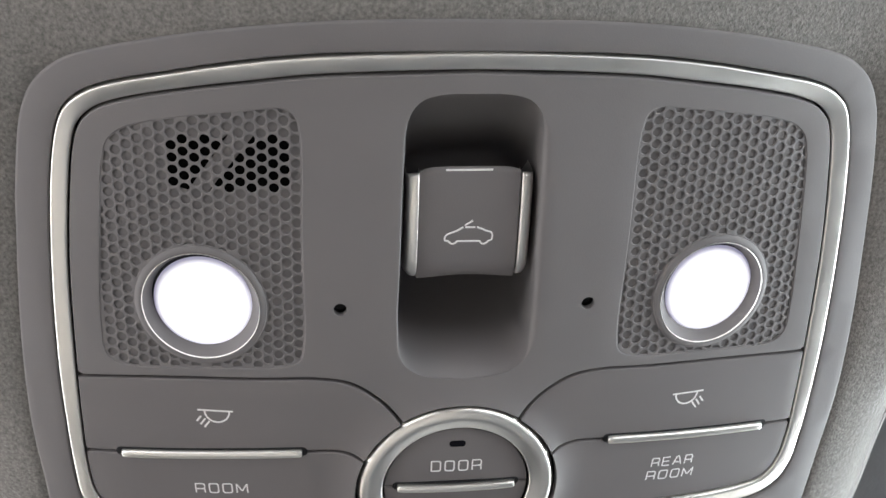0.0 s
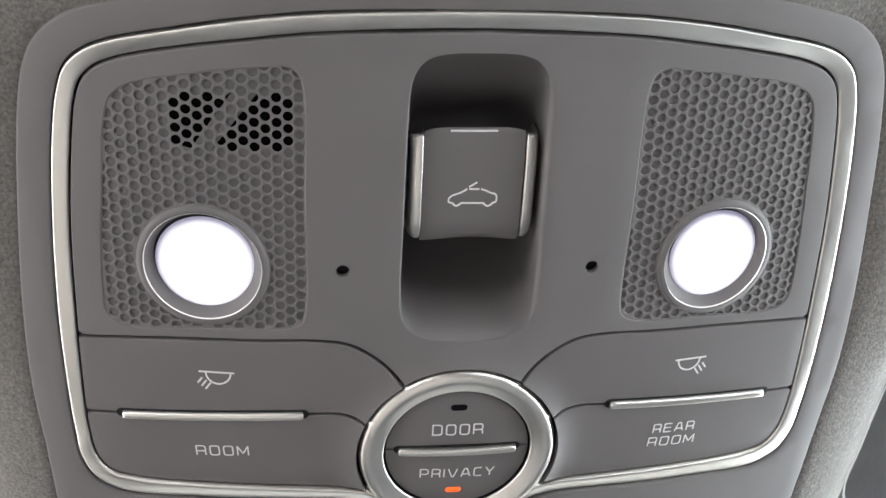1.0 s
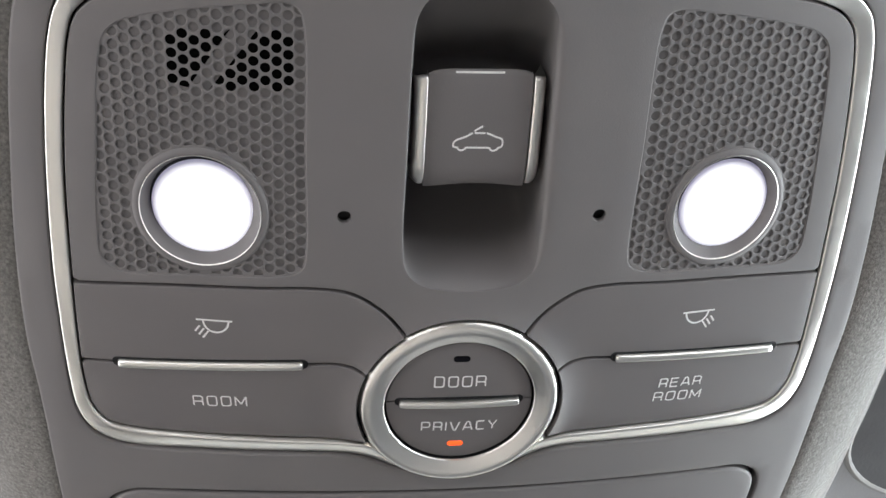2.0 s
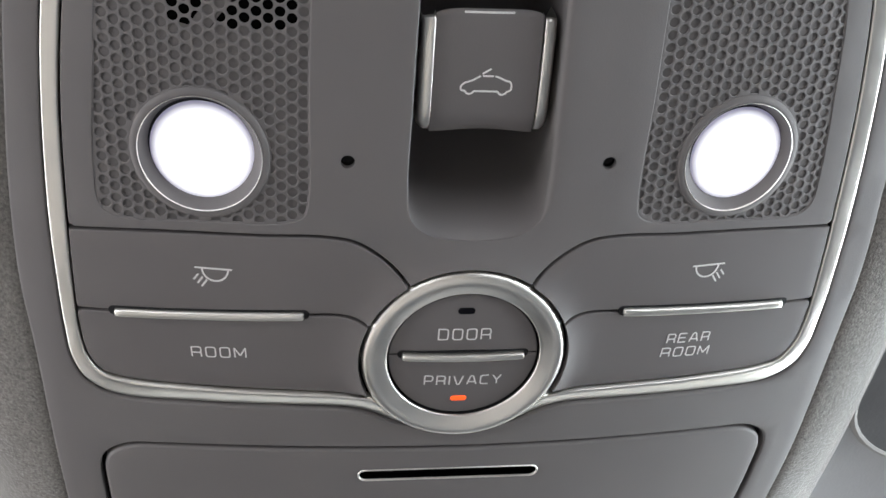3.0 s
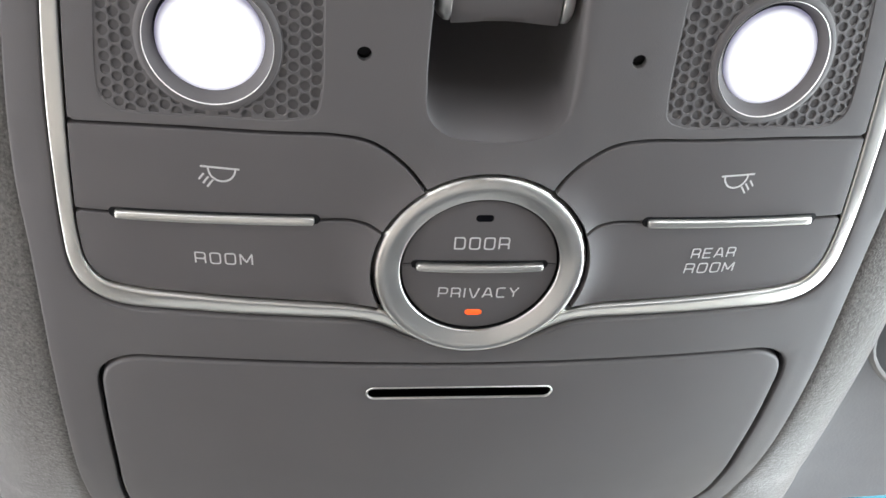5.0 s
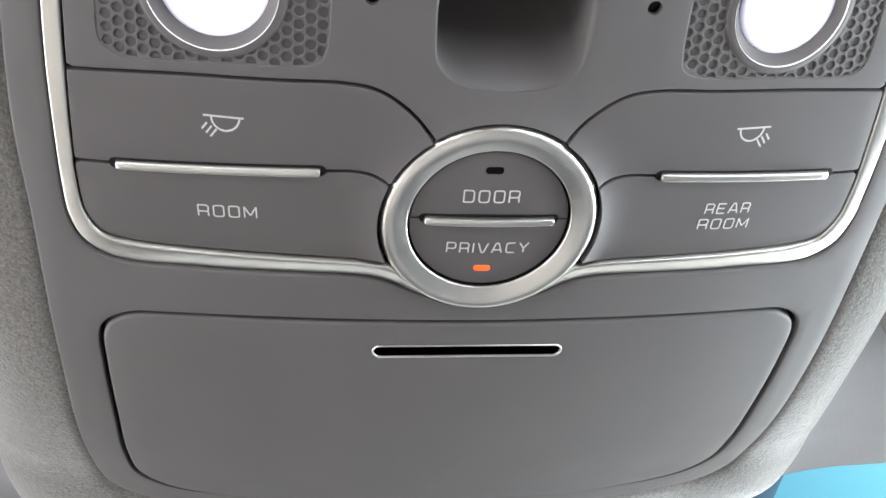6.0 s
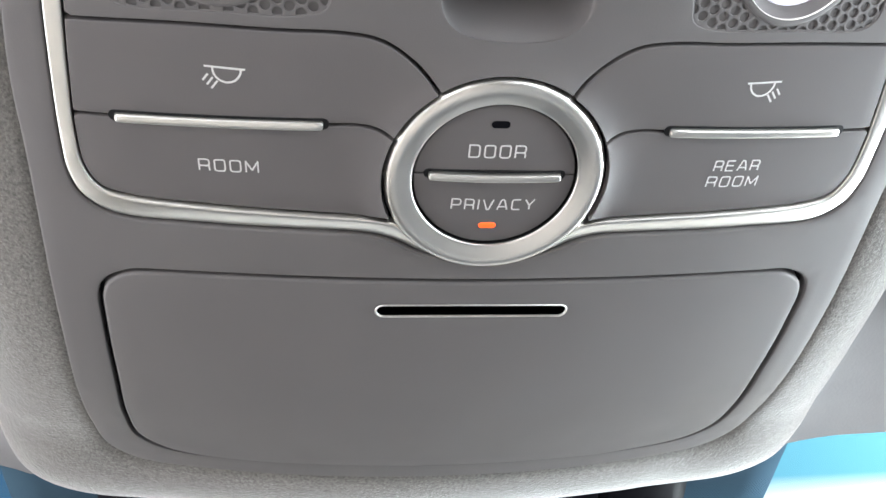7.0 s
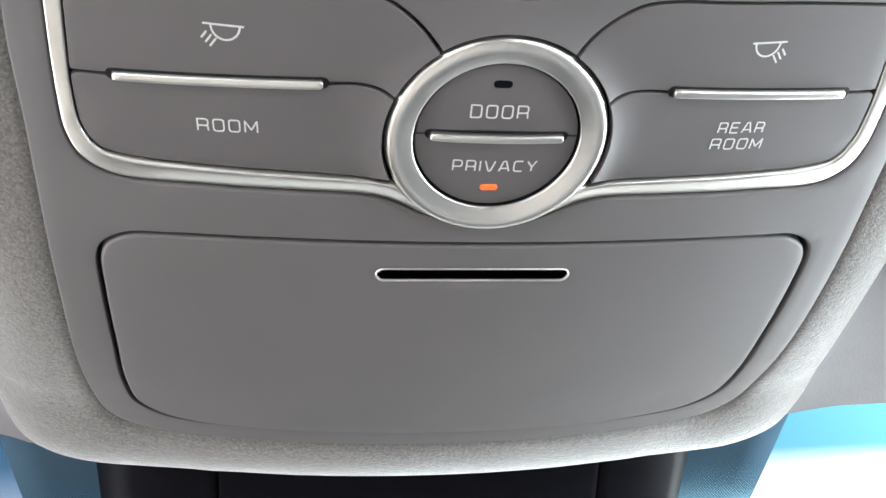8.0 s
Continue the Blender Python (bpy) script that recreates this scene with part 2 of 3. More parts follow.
# broad, squarish capitals: runs of lines in a cell of 1 by 1; O and D close on themselves
CAPITALS = {
    "A": [[(0, 0), (0.36, 1), (0.64, 1), (1, 0)], [(0.12, 0.3), (0.88, 0.3)]],
    "C": [[(0.98, 1), (0, 1), (0, 0), (0.98, 0)]],
    "D": [[(0, 0.5), (0, 1), (1, 1), (1, 0), (0, 0), (0, 0.5)]],
    "E": [[(1, 1), (0, 1), (0, 0), (1, 0)], [(0, 0.52), (0.9, 0.52)]],
    "I": [[(0.5, 0), (0.5, 1)]],
    "M": [[(0, 0), (0, 1), (0.5, 0.2), (1, 1), (1, 0)]],
    "O": [[(0.5, 1), (1, 1), (1, 0), (0, 0), (0, 1), (0.5, 1)]],
    "P": [[(0, 0), (0, 1), (1, 1), (1, 0.4), (0.06, 0.4)]],
    "R": [[(0, 0), (0, 1), (1, 1), (1, 0.43), (0.06, 0.43)], [(0.7, 0.43), (0.97, 0.4), (1, 0)]],
    "V": [[(0, 1), (0.4, 0), (0.6, 0), (1, 1)]],
    "Y": [[(0, 1), (0.5, 0.42), (1, 1)], [(0.5, 0.46), (0.5, 0)]],
}


def lettering(words, x, z, wide, high, turn, h, lift=None, line=0.37):
    """Printed words centred on (x, z), with that width and height of their capitals, in lines of even width."""
    widths = [{"I": 0.12, "M": 1.1, "A": 1.08, "V": 1.08, "Y": 1.0}.get(c, 0.95) for c in words]
    unit = wide / (sum(widths) + 0.36 * (len(words) - 1))
    c, s = math.cos(radians(turn)), math.sin(radians(turn))
    tall = high - line
    out = bmesh.new()
    start = -wide / 2
    for letter, w in zip(words, widths):
        for k, run in enumerate(CAPITALS[letter]):
            span = w * unit - line * 0.6
            cells = [(start + line * 0.3 + a * span, (b - 0.5) * tall) for a, b in run]
            sharp = {"D": (0, 3), "R": (0,), "P": (0,), "E": (0, 1)}.get(letter, ())
            flat = [Vector((x + a * c - b * s, z + a * s + b * c)) for a, b in rounded(cells, (0.1 if letter in "MAVY" else 0.24) * tall, sharp)]
            bm = stroke([flat], line, h + 0.012 * k, lift, 0.05)
            mesh = bpy.data.meshes.new("letter")
            bm.to_mesh(mesh)
            bm.free()
            out.from_mesh(mesh)
            bpy.data.meshes.remove(mesh)
        start += (w + 0.36) * unit
    return out


def part(name, bm, mat, parent, label=""):
    mesh = bpy.data.meshes.new(name)
    bm.to_mesh(mesh)
    bm.free()
    mesh.materials.append(mat)
    ob = new(name, mesh)
    ob.parent = parent
    if label:
        tagged(ob, label)
    return ob


def thing(name, at, label, category, group="", kind=""):
    ob = new(name)
    ob.matrix_world = at
    ob.empty_display_size = 0.05
    return tagged(ob, label, category, group, kind)


def solid(name, bm, mat, at, label, category, kind=""):
    mesh = bpy.data.meshes.new(name)
    bm.to_mesh(mesh)
    bm.free()
    mesh.materials.append(mat)
    ob = new(name, mesh)
    ob.matrix_world = at
    return tagged(ob, label, category, "", kind)


def smooth(a, b, v):
    t = min(1.0, max(0.0, (v - a) / (b - a)))
    return t * t * (3 - 2 * t)


def box(x0, x1, y0, y1, z0, z1, bevel=0.0):
    bm = bmesh.new()
    bmesh.ops.create_cube(bm, size=1)
    for v in bm.verts:
        v.co = (x0 + (v.co.x + 0.5) * (x1 - x0), y0 + (v.co.y + 0.5) * (y1 - y0), z0 + (v.co.z + 0.5) * (z1 - z0))
    if bevel:
        bmesh.ops.bevel(bm, geom=bm.edges[:], offset=bevel, segments=3, affect="EDGES", profile=0.5)
    return finish(bm)


# ---------------------------------------------------------------- outlines of the console
RING = Vector((0.0, -22.6))
BEZEL = mirrored([(0, 98.5), (30, 97.6), (50, 95.4), (66, 92.6), (81.5, 88.8), (89, 86), (95.4, 80.8), (99, 74.2), (102, 60), (104.3, 38),
                  (106, 15), (106.3, -8), (105, -28), (104, -58), (103, -85), (102.3, -110), (100.5, -128), (97, -142), (88.6, -148.5), (70, -149.6), (45, -149.2), (0, -148.4)])
# the bright trim: outer and inner edge, from the top's middle round to the ring
TRIM = [(0, 91.4, 0, 87.2), (34, 90, 34, 85.6), (52, 87.6, 51, 83.2), (66.5, 84.6, 66.5, 80.4), (79.5, 81.4, 78.2, 77.4), (85.6, 78.7, 83.3, 75), (89.8, 74.8, 86.6, 71.6),
        (92, 69.5, 88.3, 66.8), (94.2, 58.3, 89.9, 57.3), (96.2, 38, 92, 37), (97.4, 12, 92.9, 12), (97.2, -6, 93.1, -6), (96.7, -22, 92.8, -21),
        (95.9, -30.2, 91.5, -29), (93.3, -36.7, 88.3, -33.5), (87, -40.9, 82, -35), (66, -40.9, 64, -35), (42, -40, 41, -34.6), (29, -39.9, 29.5, -34.7), (24.5, -40.6, 24.6, -35.2), (20.5, -42, 21.6, -36.2), (16.8, -43.9, 18.6, -39.4), (13, -45.4, 13.6, -43.6)]
# the bezel and the trim's outer edge sit a little off the buttons' middle
OFF = 0.45
BEZEL = [Vector((p.x + OFF * min(1.0, abs(p.x) / 60), p.y)) for p in BEZEL]
trim_out = spline([t[:2] for t in TRIM])
trim_in = spline([t[2:] for t in TRIM])
cut = [p for p in trim_out if p.x > 13.4]
CUT = cut + [Vector((13 - 26 * i / 20, RING.y - math.sqrt(25.6**2 - (13 - 26 * i / 20) ** 2))) for i in range(1, 20)] + [Vector((-p.x, p.y)) for p in reversed(cut) if p.x > 0.3]
CUT = [Vector((p.x + OFF * smooth(25, 60, abs(p.x)), p.y)) for p in CUT]
DOOR = mirrored([(0, -53), (22, -53.2), (50, -54.3), (75, -56.2), (84, -57.6), (89.9, -61.5), (92, -66), (92.1, -78), (91.3, -101), (90.7, -120), (88, -132.5),
                 (80, -139), (58, -140.8), (30, -140.2), (0, -140)])
DOOR = [Vector((p.x + 0.35, p.y)) for p in DOOR]
GRILLE = spline([(42.3, 78), (50, 77.2), (60.5, 75.6), (72, 73.2), (77, 71.4), (80.4, 68.4), (82, 63.5), (83.9, 46), (85.6, 22), (85, 14.3), (82, 11.9), (62, 12.5), (43, 13.6),
                 (39.3, 15.4), (38.3, 19.5), (38.4, 46), (38.6, 73), (39.8, 76.8)], closed=True)
RECESS = mirrored([(0, 82.2), (8, 81.9), (12.5, 80.3), (14.9, 76.5), (15.7, 65), (16, 42), (16.1, 24), (15, 15.5), (11.2, 12), (5, 10.6), (0, 10.4)])
LAMP = Vector((62.0, 29.1))
SEAM_TOP = spline([(92.6, 7.1), (70, 9.0), (48, 9.9), (35, 10.4), (27.5, 9.3), (20.5, 4.9), (14.6, -1.3)])
SEAM_MID = spline([(92.8, -14.8), (83.7, -14.2), (60, -12.5), (39, -11), (31.5, -10.5), (27.5, -11), (24, -12.3)])


def ring_arc(p, q, n=24, r=25.62):
    """Points along the ring's foot from beside p to beside q, the short way."""
    a, b = math.atan2(p[1] - RING.y, p[0] - RING.x), math.atan2(q[1] - RING.y, q[0] - RING.x)
    return [Vector((RING.x + r * math.cos(a + (b - a) * i / n), RING.y + r * math.sin(a + (b - a) * i / n))) for i in range(n + 1)]


def swell(x, z):
    """The buttons rise towards the ring."""
    d = math.hypot(x - RING.x, z - RING.y) - 25.6
    return 2.5 * math.exp(-max(0.0, d) / 2.4)


def front_edge(p):
    """0 along the compartment door's sides, 1 where its front edge runs flush into the bezel."""
    return smooth(-118, -138.5, p.y) * smooth(95 if p.x > 0 else 88, 45 if p.x > 0 else 62, abs(p.x))


console = thing("overhead_console", CONSOLE, "grey plastic overhead console with satin chrome trim set in the headliner", "overhead console")

# housing behind all gaps
part("housing", plate([inset(wound(BEZEL, True), 5), inset(wound(RECESS, False), 1.2)], h=-4.5, thick=8, grid=12), BLACK, console, "black plastic housing behind the panels")

# bezel round the trim and the door
part("bezel", plate([BEZEL, inset(wound(CUT, False), 0.35), DOOR], h=0.0, thick=4.0, r=[0.7, 0.7, lambda p: (0.45 + 0.45 * smooth(70, 90, p.x)) * (1 - 0.94 * front_edge(p))]), PLASTIC, console)

# chrome trim band
ACROSS = [(0, -3.0), (0.005, -0.5), (0.02, -0.12), (0.05, 0.05), (0.09, 0.12), (0.15, 0.16), (0.3, 0.2), (0.5, 0.22), (0.7, 0.21), (0.84, 0.16), (0.91, 0.07), (0.955, -0.1), (0.985, -0.4), (1, -3.0)]



def even(points, per=10):
    """The line through the points with the same count of steps between any two of them."""
    out = []
    pts = [Vector(p) for p in points]
    ext = [Vector((-pts[1].x, pts[1].y))] + pts + [pts[-1] * 2 - pts[-2]]
    for i in range(len(pts) - 1):
        a, b, c, d = ext[i:i + 4]
        for j in range(per):
            t = j / per
            l1, l2, l3 = (max(1e-6, v.length) ** 0.5 for v in (b - a, c - b, d - c))
            m1 = ((b - a) / l1 * l2 * l2 + (c - b) / l2 * l1 * l2) / (l1 + l2)
            m2 = ((c - b) / l2 * l3 * l2 + (d - c) / l3 * l2 * l2) / (l2 + l3)
            out.append((2 * t**3 - 3 * t * t + 1) * b + (t**3 - 2 * t * t + t) * m1 + (3 * t * t - 2 * t**3) * c + (t**3 - t * t) * m2)
    out.append(pts[-1])
    return out


half_out, half_in = even([t[:2] for t in TRIM]), even([t[2:] for t in TRIM])
band = list(zip(half_out, half_in))
band = [(Vector((-a.x, a.y)), Vector((-b.x, b.y))) for a, b in reversed(band[1:])] + band
band = [(Vector((a.x + OFF * smooth(25, 60, abs(a.x)), a.y)), b) for a, b in band]
rows = []
for a, b in band:
    out = (a - b).normalized()
    lean = (1.6 if out.y > 0 else 2.1) * out.y + 0.35 * abs(out.x) ** 3
    rows.append([on(*(a.lerp(b, w)), h - lean * (w - 0.5)) for w, h in reversed(ACROSS)])
part("trim", loft(rows, angle=60), CHROME, console, "satin chrome trim strip")

# chrome ring round the middle buttons
part("ring", turned(RING.x, RING.y, [(25.45, -3), (25.42, -0.3), (25.3, 0.5), (25.02, 1.1), (24.62, 1.52), (24.05, 1.82), (23.4, 1.94), (22.7, 1.88), (21.9, 1.64), (21.0, 1.3), (20.2, 0.98), (19.6, 0.74),
                                     (19.25, 0.58), (19.08, 0.42), (19.0, 0.2), (18.98, 0.0)], 128), CHROME, console, "satin chrome ring round the door and privacy buttons")
# black cylinder added as the shadow between the ring and its buttons
part("ring_gap_shade", turned(RING.x, RING.y, [(18.99, 0.1), (18.97, -4)], 96), BLACK, console, "black wall for the shadow in the gap inside the chrome ring")

# upper panel with the openings for the grilles, the switch and the microphones
edge_hi = [p for p in trim_in if p.y > 7.2]
upper = edge_hi + SEAM_TOP[1:-1] + ring_arc((14.6, -1.3), (-14.6, -1.3), 30) + [Vector((-p.x, p.y)) for p in reversed(SEAM_TOP[1:-1])] + [Vector((-p.x, p.y)) for p in reversed(edge_hi) if p.x > 0.3]
upper = inset(wound(upper, True), 0.48)
MIC = Vector((29.75, 29.5))


def recess_lip(p):
    """How far the panel rolls into the switch's recess: softly along its sides and at its front end."""
    return 0.07 + (1.6 if p.x > 0 else 0.45) * smooth(13, 22, p.y) * smooth(80, 70, p.y)


part("upper_panel", plate([upper, GRILLE, flip(GRILLE), RECESS, circle(MIC.x, MIC.y, 1.6, 24), circle(-MIC.x, MIC.y, 1.6, 24)], h=-0.1, thick=4, r=[0.3, 0.3, 0.3, recess_lip, 0.12, 0.12], segs=6,
                          lift=lambda x, z: 0.75 * swell(x, z)), PLASTIC, console)


def nearest(p, a, b):
    """The point of the line from a to b that lies nearest to p."""
    t = (p - a).dot(b - a) / max(1e-9, (b - a).length_squared)
    return a.lerp(b, min(1.0, max(0.0, t)))


def hole_place(side, i, j):
    """The middle of the grille's hole in column i, row j: a staggered lattice, in columns along the car."""
    b = 2.845 * (j + 0.5 * (i % 2))
    if side < 0:
        return -66.53 + 2.453 * i - 0.003 * b, 68.27 + b + 0.0535 * 2.453 * i
    a = 2.478 * (i - 10)
    return 42.33 - a - 0.022 * b, 69.15 + b + 0.06 * a


# perforated grilles
def grille(side):
    loop = GRILLE if side > 0 else flip(GRILLE)
    safe = inset(wound(loop, True), 0.25)
    wide, loop = inset(wound(loop, True), -0.25), inset(wound(loop, True), -0.6)
    cx, cz = LAMP.x * side, LAMP.y
    holes = []
    for i in range(-9, 13):
        for j in range(-23, 7):
            x, z = hole_place(side, i, j)
            if not holds((x, z), wide) or math.hypot(x - cx, z - cz) < 15.0:
                continue
            cell = []
            for p in circle(x, z, 1.15, 14):
                if not holds(p, safe):
                    near = min(range(len(safe)), key=lambda k: (safe[k] - p).length)
                    p = min((nearest(p, safe[k - 1], safe[k]) for k in (near, (near + 1) % len(safe))), key=lambda c: (c - p).length)
                away = p - Vector((cx, cz))
                if away.length < 15.65:
                    p = Vector((cx, cz)) + away.normalized() * 15.65
                if not cell or (p - cell[-1]).length > 0.12:
                    cell.append(p)
            if (cell[0] - cell[-1]).length < 0.12:
                cell.pop()
            if len(cell) > 4 and abs(area(cell)) > 0.55:
                holes.append(cell)
    return plate([loop, circle(cx, cz, 14.6, 48)] + holes, h=-0.35, thick=0.4, r=0.1, grid=6, segs=2)


def between_holes(x0, x1, z, up):
    """An edge near z that runs between the grille's holes, column by column."""
    out = []
    for i in range(math.ceil((66.53 + x0) / 2.453), math.floor((66.53 + x1) / 2.453) + 1):
        j = round((z - hole_place(-1, i, 0)[1]) / 2.845 - 0.5 * up)
        x, mid = hole_place(-1, i, j + 0.5 * up)
        out += [(x - 1.22, mid), (x + 1.22, mid)]
    return out


for side in (-1, 1):
    g = part("speaker_grille", grille(side), PLASTIC, console, "perforated grey plastic grille")
    part("backing", plate([inset(wound(GRILLE if side > 0 else flip(GRILLE), True), 0.1), circle(LAMP.x * side, LAMP.y, 14, 40)], h=-0.68, thick=0.6, r=0.1, grid=8), BACKING, g, "darker sheet behind the grille")
    # thin black sheets on the backing paint the dark of two openings
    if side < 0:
        for name, loop in (("vent_shade", between_holes(-67.0, -55.4, 70.9, 1) + [(-53.9, 71.6), (-63.3, 57.9)] + list(reversed(between_holes(-67.0, -65.9, 58.4, -1)))), ("vent_shade", [(-48.4, 71.7)] + between_holes(-47.2, -41.5, 71.9, 1) + list(reversed(between_holes(-57.5, -41.5, 58.6, -1))) + [(-59.2, 57.4)])):
            part(name, plate([[Vector(p) for p in loop]], h=-0.65, thick=0.3, r=0.02, grid=6, segs=1), VOID, g, "black sheet for the dark of an opening behind the grille")
    # lamp
    lx, lz = LAMP.x * side, LAMP.y
    lamp = part("map_lamp", turned(lx, lz, [(15.5, -2), (15.4, -0.5), (15.1, 0.0), (14.6, 0.25), (14.0, 0.35), (13.75, 0.3), (13.7, -0.2)]), PLASTIC, console, "round map lamp that is switched on")
    part("rim", turned(lx, lz, [(13.72, 0.2), (13.68, 0.38), (13.6, 0.42), (13.53, 0.3), (13.5, -0.1)]), CHROME, lamp, "thin chrome rim")
    part("cup", turned(lx, lz, [(13.52, 0.1), (13.2, -0.5), (12.6, -1.6), (11.9, -2.6), (11.5, -3.2)]), PLASTIC, lamp)
    part("lens", turned(lx + 0.5, lz - 0.8, [(11.7, -3.3), (11.45, -2.8), (10.9, -2.5), (9, -2.2), (6, -2.0), (3, -1.9), (0.02, -1.88)]), lens_material(lx + 0.5, lz - 0.8), lamp, "glowing white lens")
    # microphone
    part("microphone_hole", turned(side * MIC.x, MIC.y, [(1.63, -0.25), (1.58, -2.5), (0.02, -2.6)], 24), BLACK, console, "small black microphone hole")


def bar_rows(line, half, base, high):
    """Rows of a slim half-round bar along the line, with blunt ends."""
    ends = [(0.0, 0.05), (0.02 * half, 0.45), (0.08 * half, 0.66), (0.2 * half, 0.84), (0.42 * half, 0.96)]
    path = []
    for j, (d, k) in enumerate(ends):
        path.append((line[0] + (line[1] - line[0]).normalized() * d, k))
    path += [(p, 1.0) for p in line[1:-1]]
    for d, k in reversed(ends):
        path.append((line[-1] + (line[-2] - line[-1]).normalized() * d, k))
    return [[on(p.x, p.y + half * k * math.copysign(abs(math.cos(a)) ** 0.55, math.cos(a)), base(p.x, p.y) + high * (0.4 + 0.6 * k) * math.copysign(abs(math.sin(a)) ** 0.55, math.sin(a)) * (1 if k > 0.1 else 0.6)) for a in np.linspace(-0.3, math.pi + 0.3, 18)] for p, k in path]


def slot_loop(line, half, up):
    """The outline of a round-ended slot along the line, moved by up."""
    n = Vector((-(line[-1] - line[0]).y, (line[-1] - line[0]).x)).normalized()
    a = math.atan2(n.y, n.x)
    top = [p + n * (half + up) for p in line]
    low = [p + n * (up - half) for p in reversed(line)]
    return top + circle(*(line[-1] + n * up), half, 9, a, a - math.pi, False)[1:-1] + low + circle(*(line[0] + n * up), half, 9, a + math.pi, a, False)[1:-1]


# rocker buttons either side of the ring
side_in = [p for p in trim_in if p.y < 7.2 and p.x > 24]
low_in = [p for p in side_in if p.y < -14.8]
mid_in = [p for p in side_in if p.y >= -14.8]
button_top = mid_in + SEAM_MID[1:-1] + list(reversed(ring_arc((14.6, -1.3), (24, -12.3), 18))) + list(reversed(SEAM_TOP[1:-1]))
button_low = low_in[:-3] + list(reversed(ring_arc((24, -12.3), (23.0, -33.9), 22))) + list(reversed(SEAM_MID[1:-1]))
BAR = [(39.1, -11.0), (61.5, -12.6), (83.8, -14.3)]
for side, words in ((-1, ["ROOM"]), (1, ["REAR", "ROOM"])):
    fix = (lambda l: l) if side > 0 else flip
    for name, loop in (("map_light_button", button_top), ("room_light_button", button_low)):
        loop = inset(wound(fix(loop), True), 0.4)
        b = part(name, plate([loop], h=-0.15, thick=3.2, r=0.28, lift=swell), BUTTON, console)
        if name == "map_light_button":
            ix, iz = side * 60, 0.4
            arc = [(ix - side * 0.4 + 3.0 * math.cos(a), iz - 0.1 + 3.2 * math.sin(a)) for a in np.linspace(math.pi, 2 * math.pi, 16)]
            rays = [[(ix + side * a, iz + b), (ix + side * c, iz + d)] for a, b, c, d in ((3.5, -1.7, 4.6, -3.3), (2.5, -2.4, 3.7, -4.2), (1.5, -3.1, 2.8, -5.0))]
            part("lamp_symbol", stroke([[(ix - 4.3, iz + 0.1 * 0), (ix, iz), (ix + 4.3, iz)], arc] + rays, 0.45, -0.12, swell), PRINT, b, "pale printed lamp symbol")
        else:
            if side < 0:
                part("lettering", lettering("ROOM", -59.5, -23.5, 13.2, 3.3, 3.8, -0.08, swell), PRINT, b, "pale printed lettering")
            else:
                part("lettering", lettering("REAR", 58.7, -21.25, 11.9, 3.1, -3.4, -0.08, swell), PRINT, b, "pale printed lettering")
                part("lettering", lettering("ROOM", 58.6, -25.75, 13.5, 3.15, -3.7, -0.08, swell), PRINT, b, "pale printed lettering")
    line = spline([(side * a, b) for a, b in BAR], 2)
    if side < 0:
        line.reverse()
    rows = bar_rows(line, 1.1, lambda x, z: -0.9, 1.9)
    part("bar", loft(rows, angle=70), CHROME, console, "slim satin chrome bar between two buttons")
    # black plate over the buttons paints the shadow line round the bar
    part("bar_gap_shade", plate([slot_loop(line if line[0].x < line[-1].x else line[::-1], 1.35, 0.3)], h=-0.09, thick=0.4, r=0.04, segs=1, grid=8), BLACK, console, "black plate for the shadowed gap round the bar")

# middle buttons
TILT = math.asin(0.6 / 18.66)
half_up = inset(wound(circle(RING.x, RING.y, 18.66, 56, TILT, math.pi - TILT, False), True), 0.1)
half_dn = inset(wound(circle(RING.x, RING.y, 18.66, 56, math.pi - TILT, 2 * math.pi + TILT, False), True), 0.1)
dome = lambda x, z: 0.9 - 0.0016 * ((x - RING.x) ** 2 + (z - RING.y) ** 2)
door_button = part("door_light_button", plate([half_up], h=-0.7, thick=3, r=0.4, lift=dome), BUTTON, console)
privacy_button = part("privacy_button", plate([half_dn], h=-0.7, thick=3, r=0.4, lift=dome), BUTTON, console)
part("lettering", lettering("DOOR", -0.35, -15.4, 13.0, 3.4, 0, -0.62, dome), PRINT, door_button, "pale printed lettering")
part("lettering", lettering("PRIVACY", 0.4, -29.8, 19.5, 3.2, 0, -0.62, dome), PRINT, privacy_button, "pale printed lettering")


def pill(x, z, wide, high):
    r = high / 2
    return circle(x + wide / 2 - r, z, r, 9, -math.pi / 2, math.pi / 2, False) + circle(x - wide / 2 + r, z, r, 9, math.pi / 2, 1.5 * math.pi, False)


part("indicator", plate([pill(-0.35, -8.75, 4.2, 1.75)], h=-0.6, thick=0.5, r=0.1, lift=dome), MOUNT, door_button, "unlit dark indicator window")
part("indicator", plate([pill(-0.25, -36.0, 4.1, 1.6)], h=-0.5, thick=0.5, r=0.15, lift=dome), LED_ON, privacy_button, "glowing orange indicator")
line = [Vector((x, -22.0)) for x in np.linspace(-15.3, 15.1, 17)]
rows = bar_rows(line, 1.0, lambda x, z: -0.8 + dome(x, z), 1.6)
part("bar", loft(rows, angle=70), CHROME, console, "slim satin chrome bar between two buttons")
# the same painted shadow line round the middle bar
part("bar_gap_shade", plate([slot_loop([Vector((x, -22.0)) for x in np.linspace(-15.2, 15.0, 9)], 1.25, 0.25)], h=-0.64, lift=dome, thick=0.4, r=0.04, segs=1, grid=8), BLACK, console, "black plate for the shadowed gap round the bar")

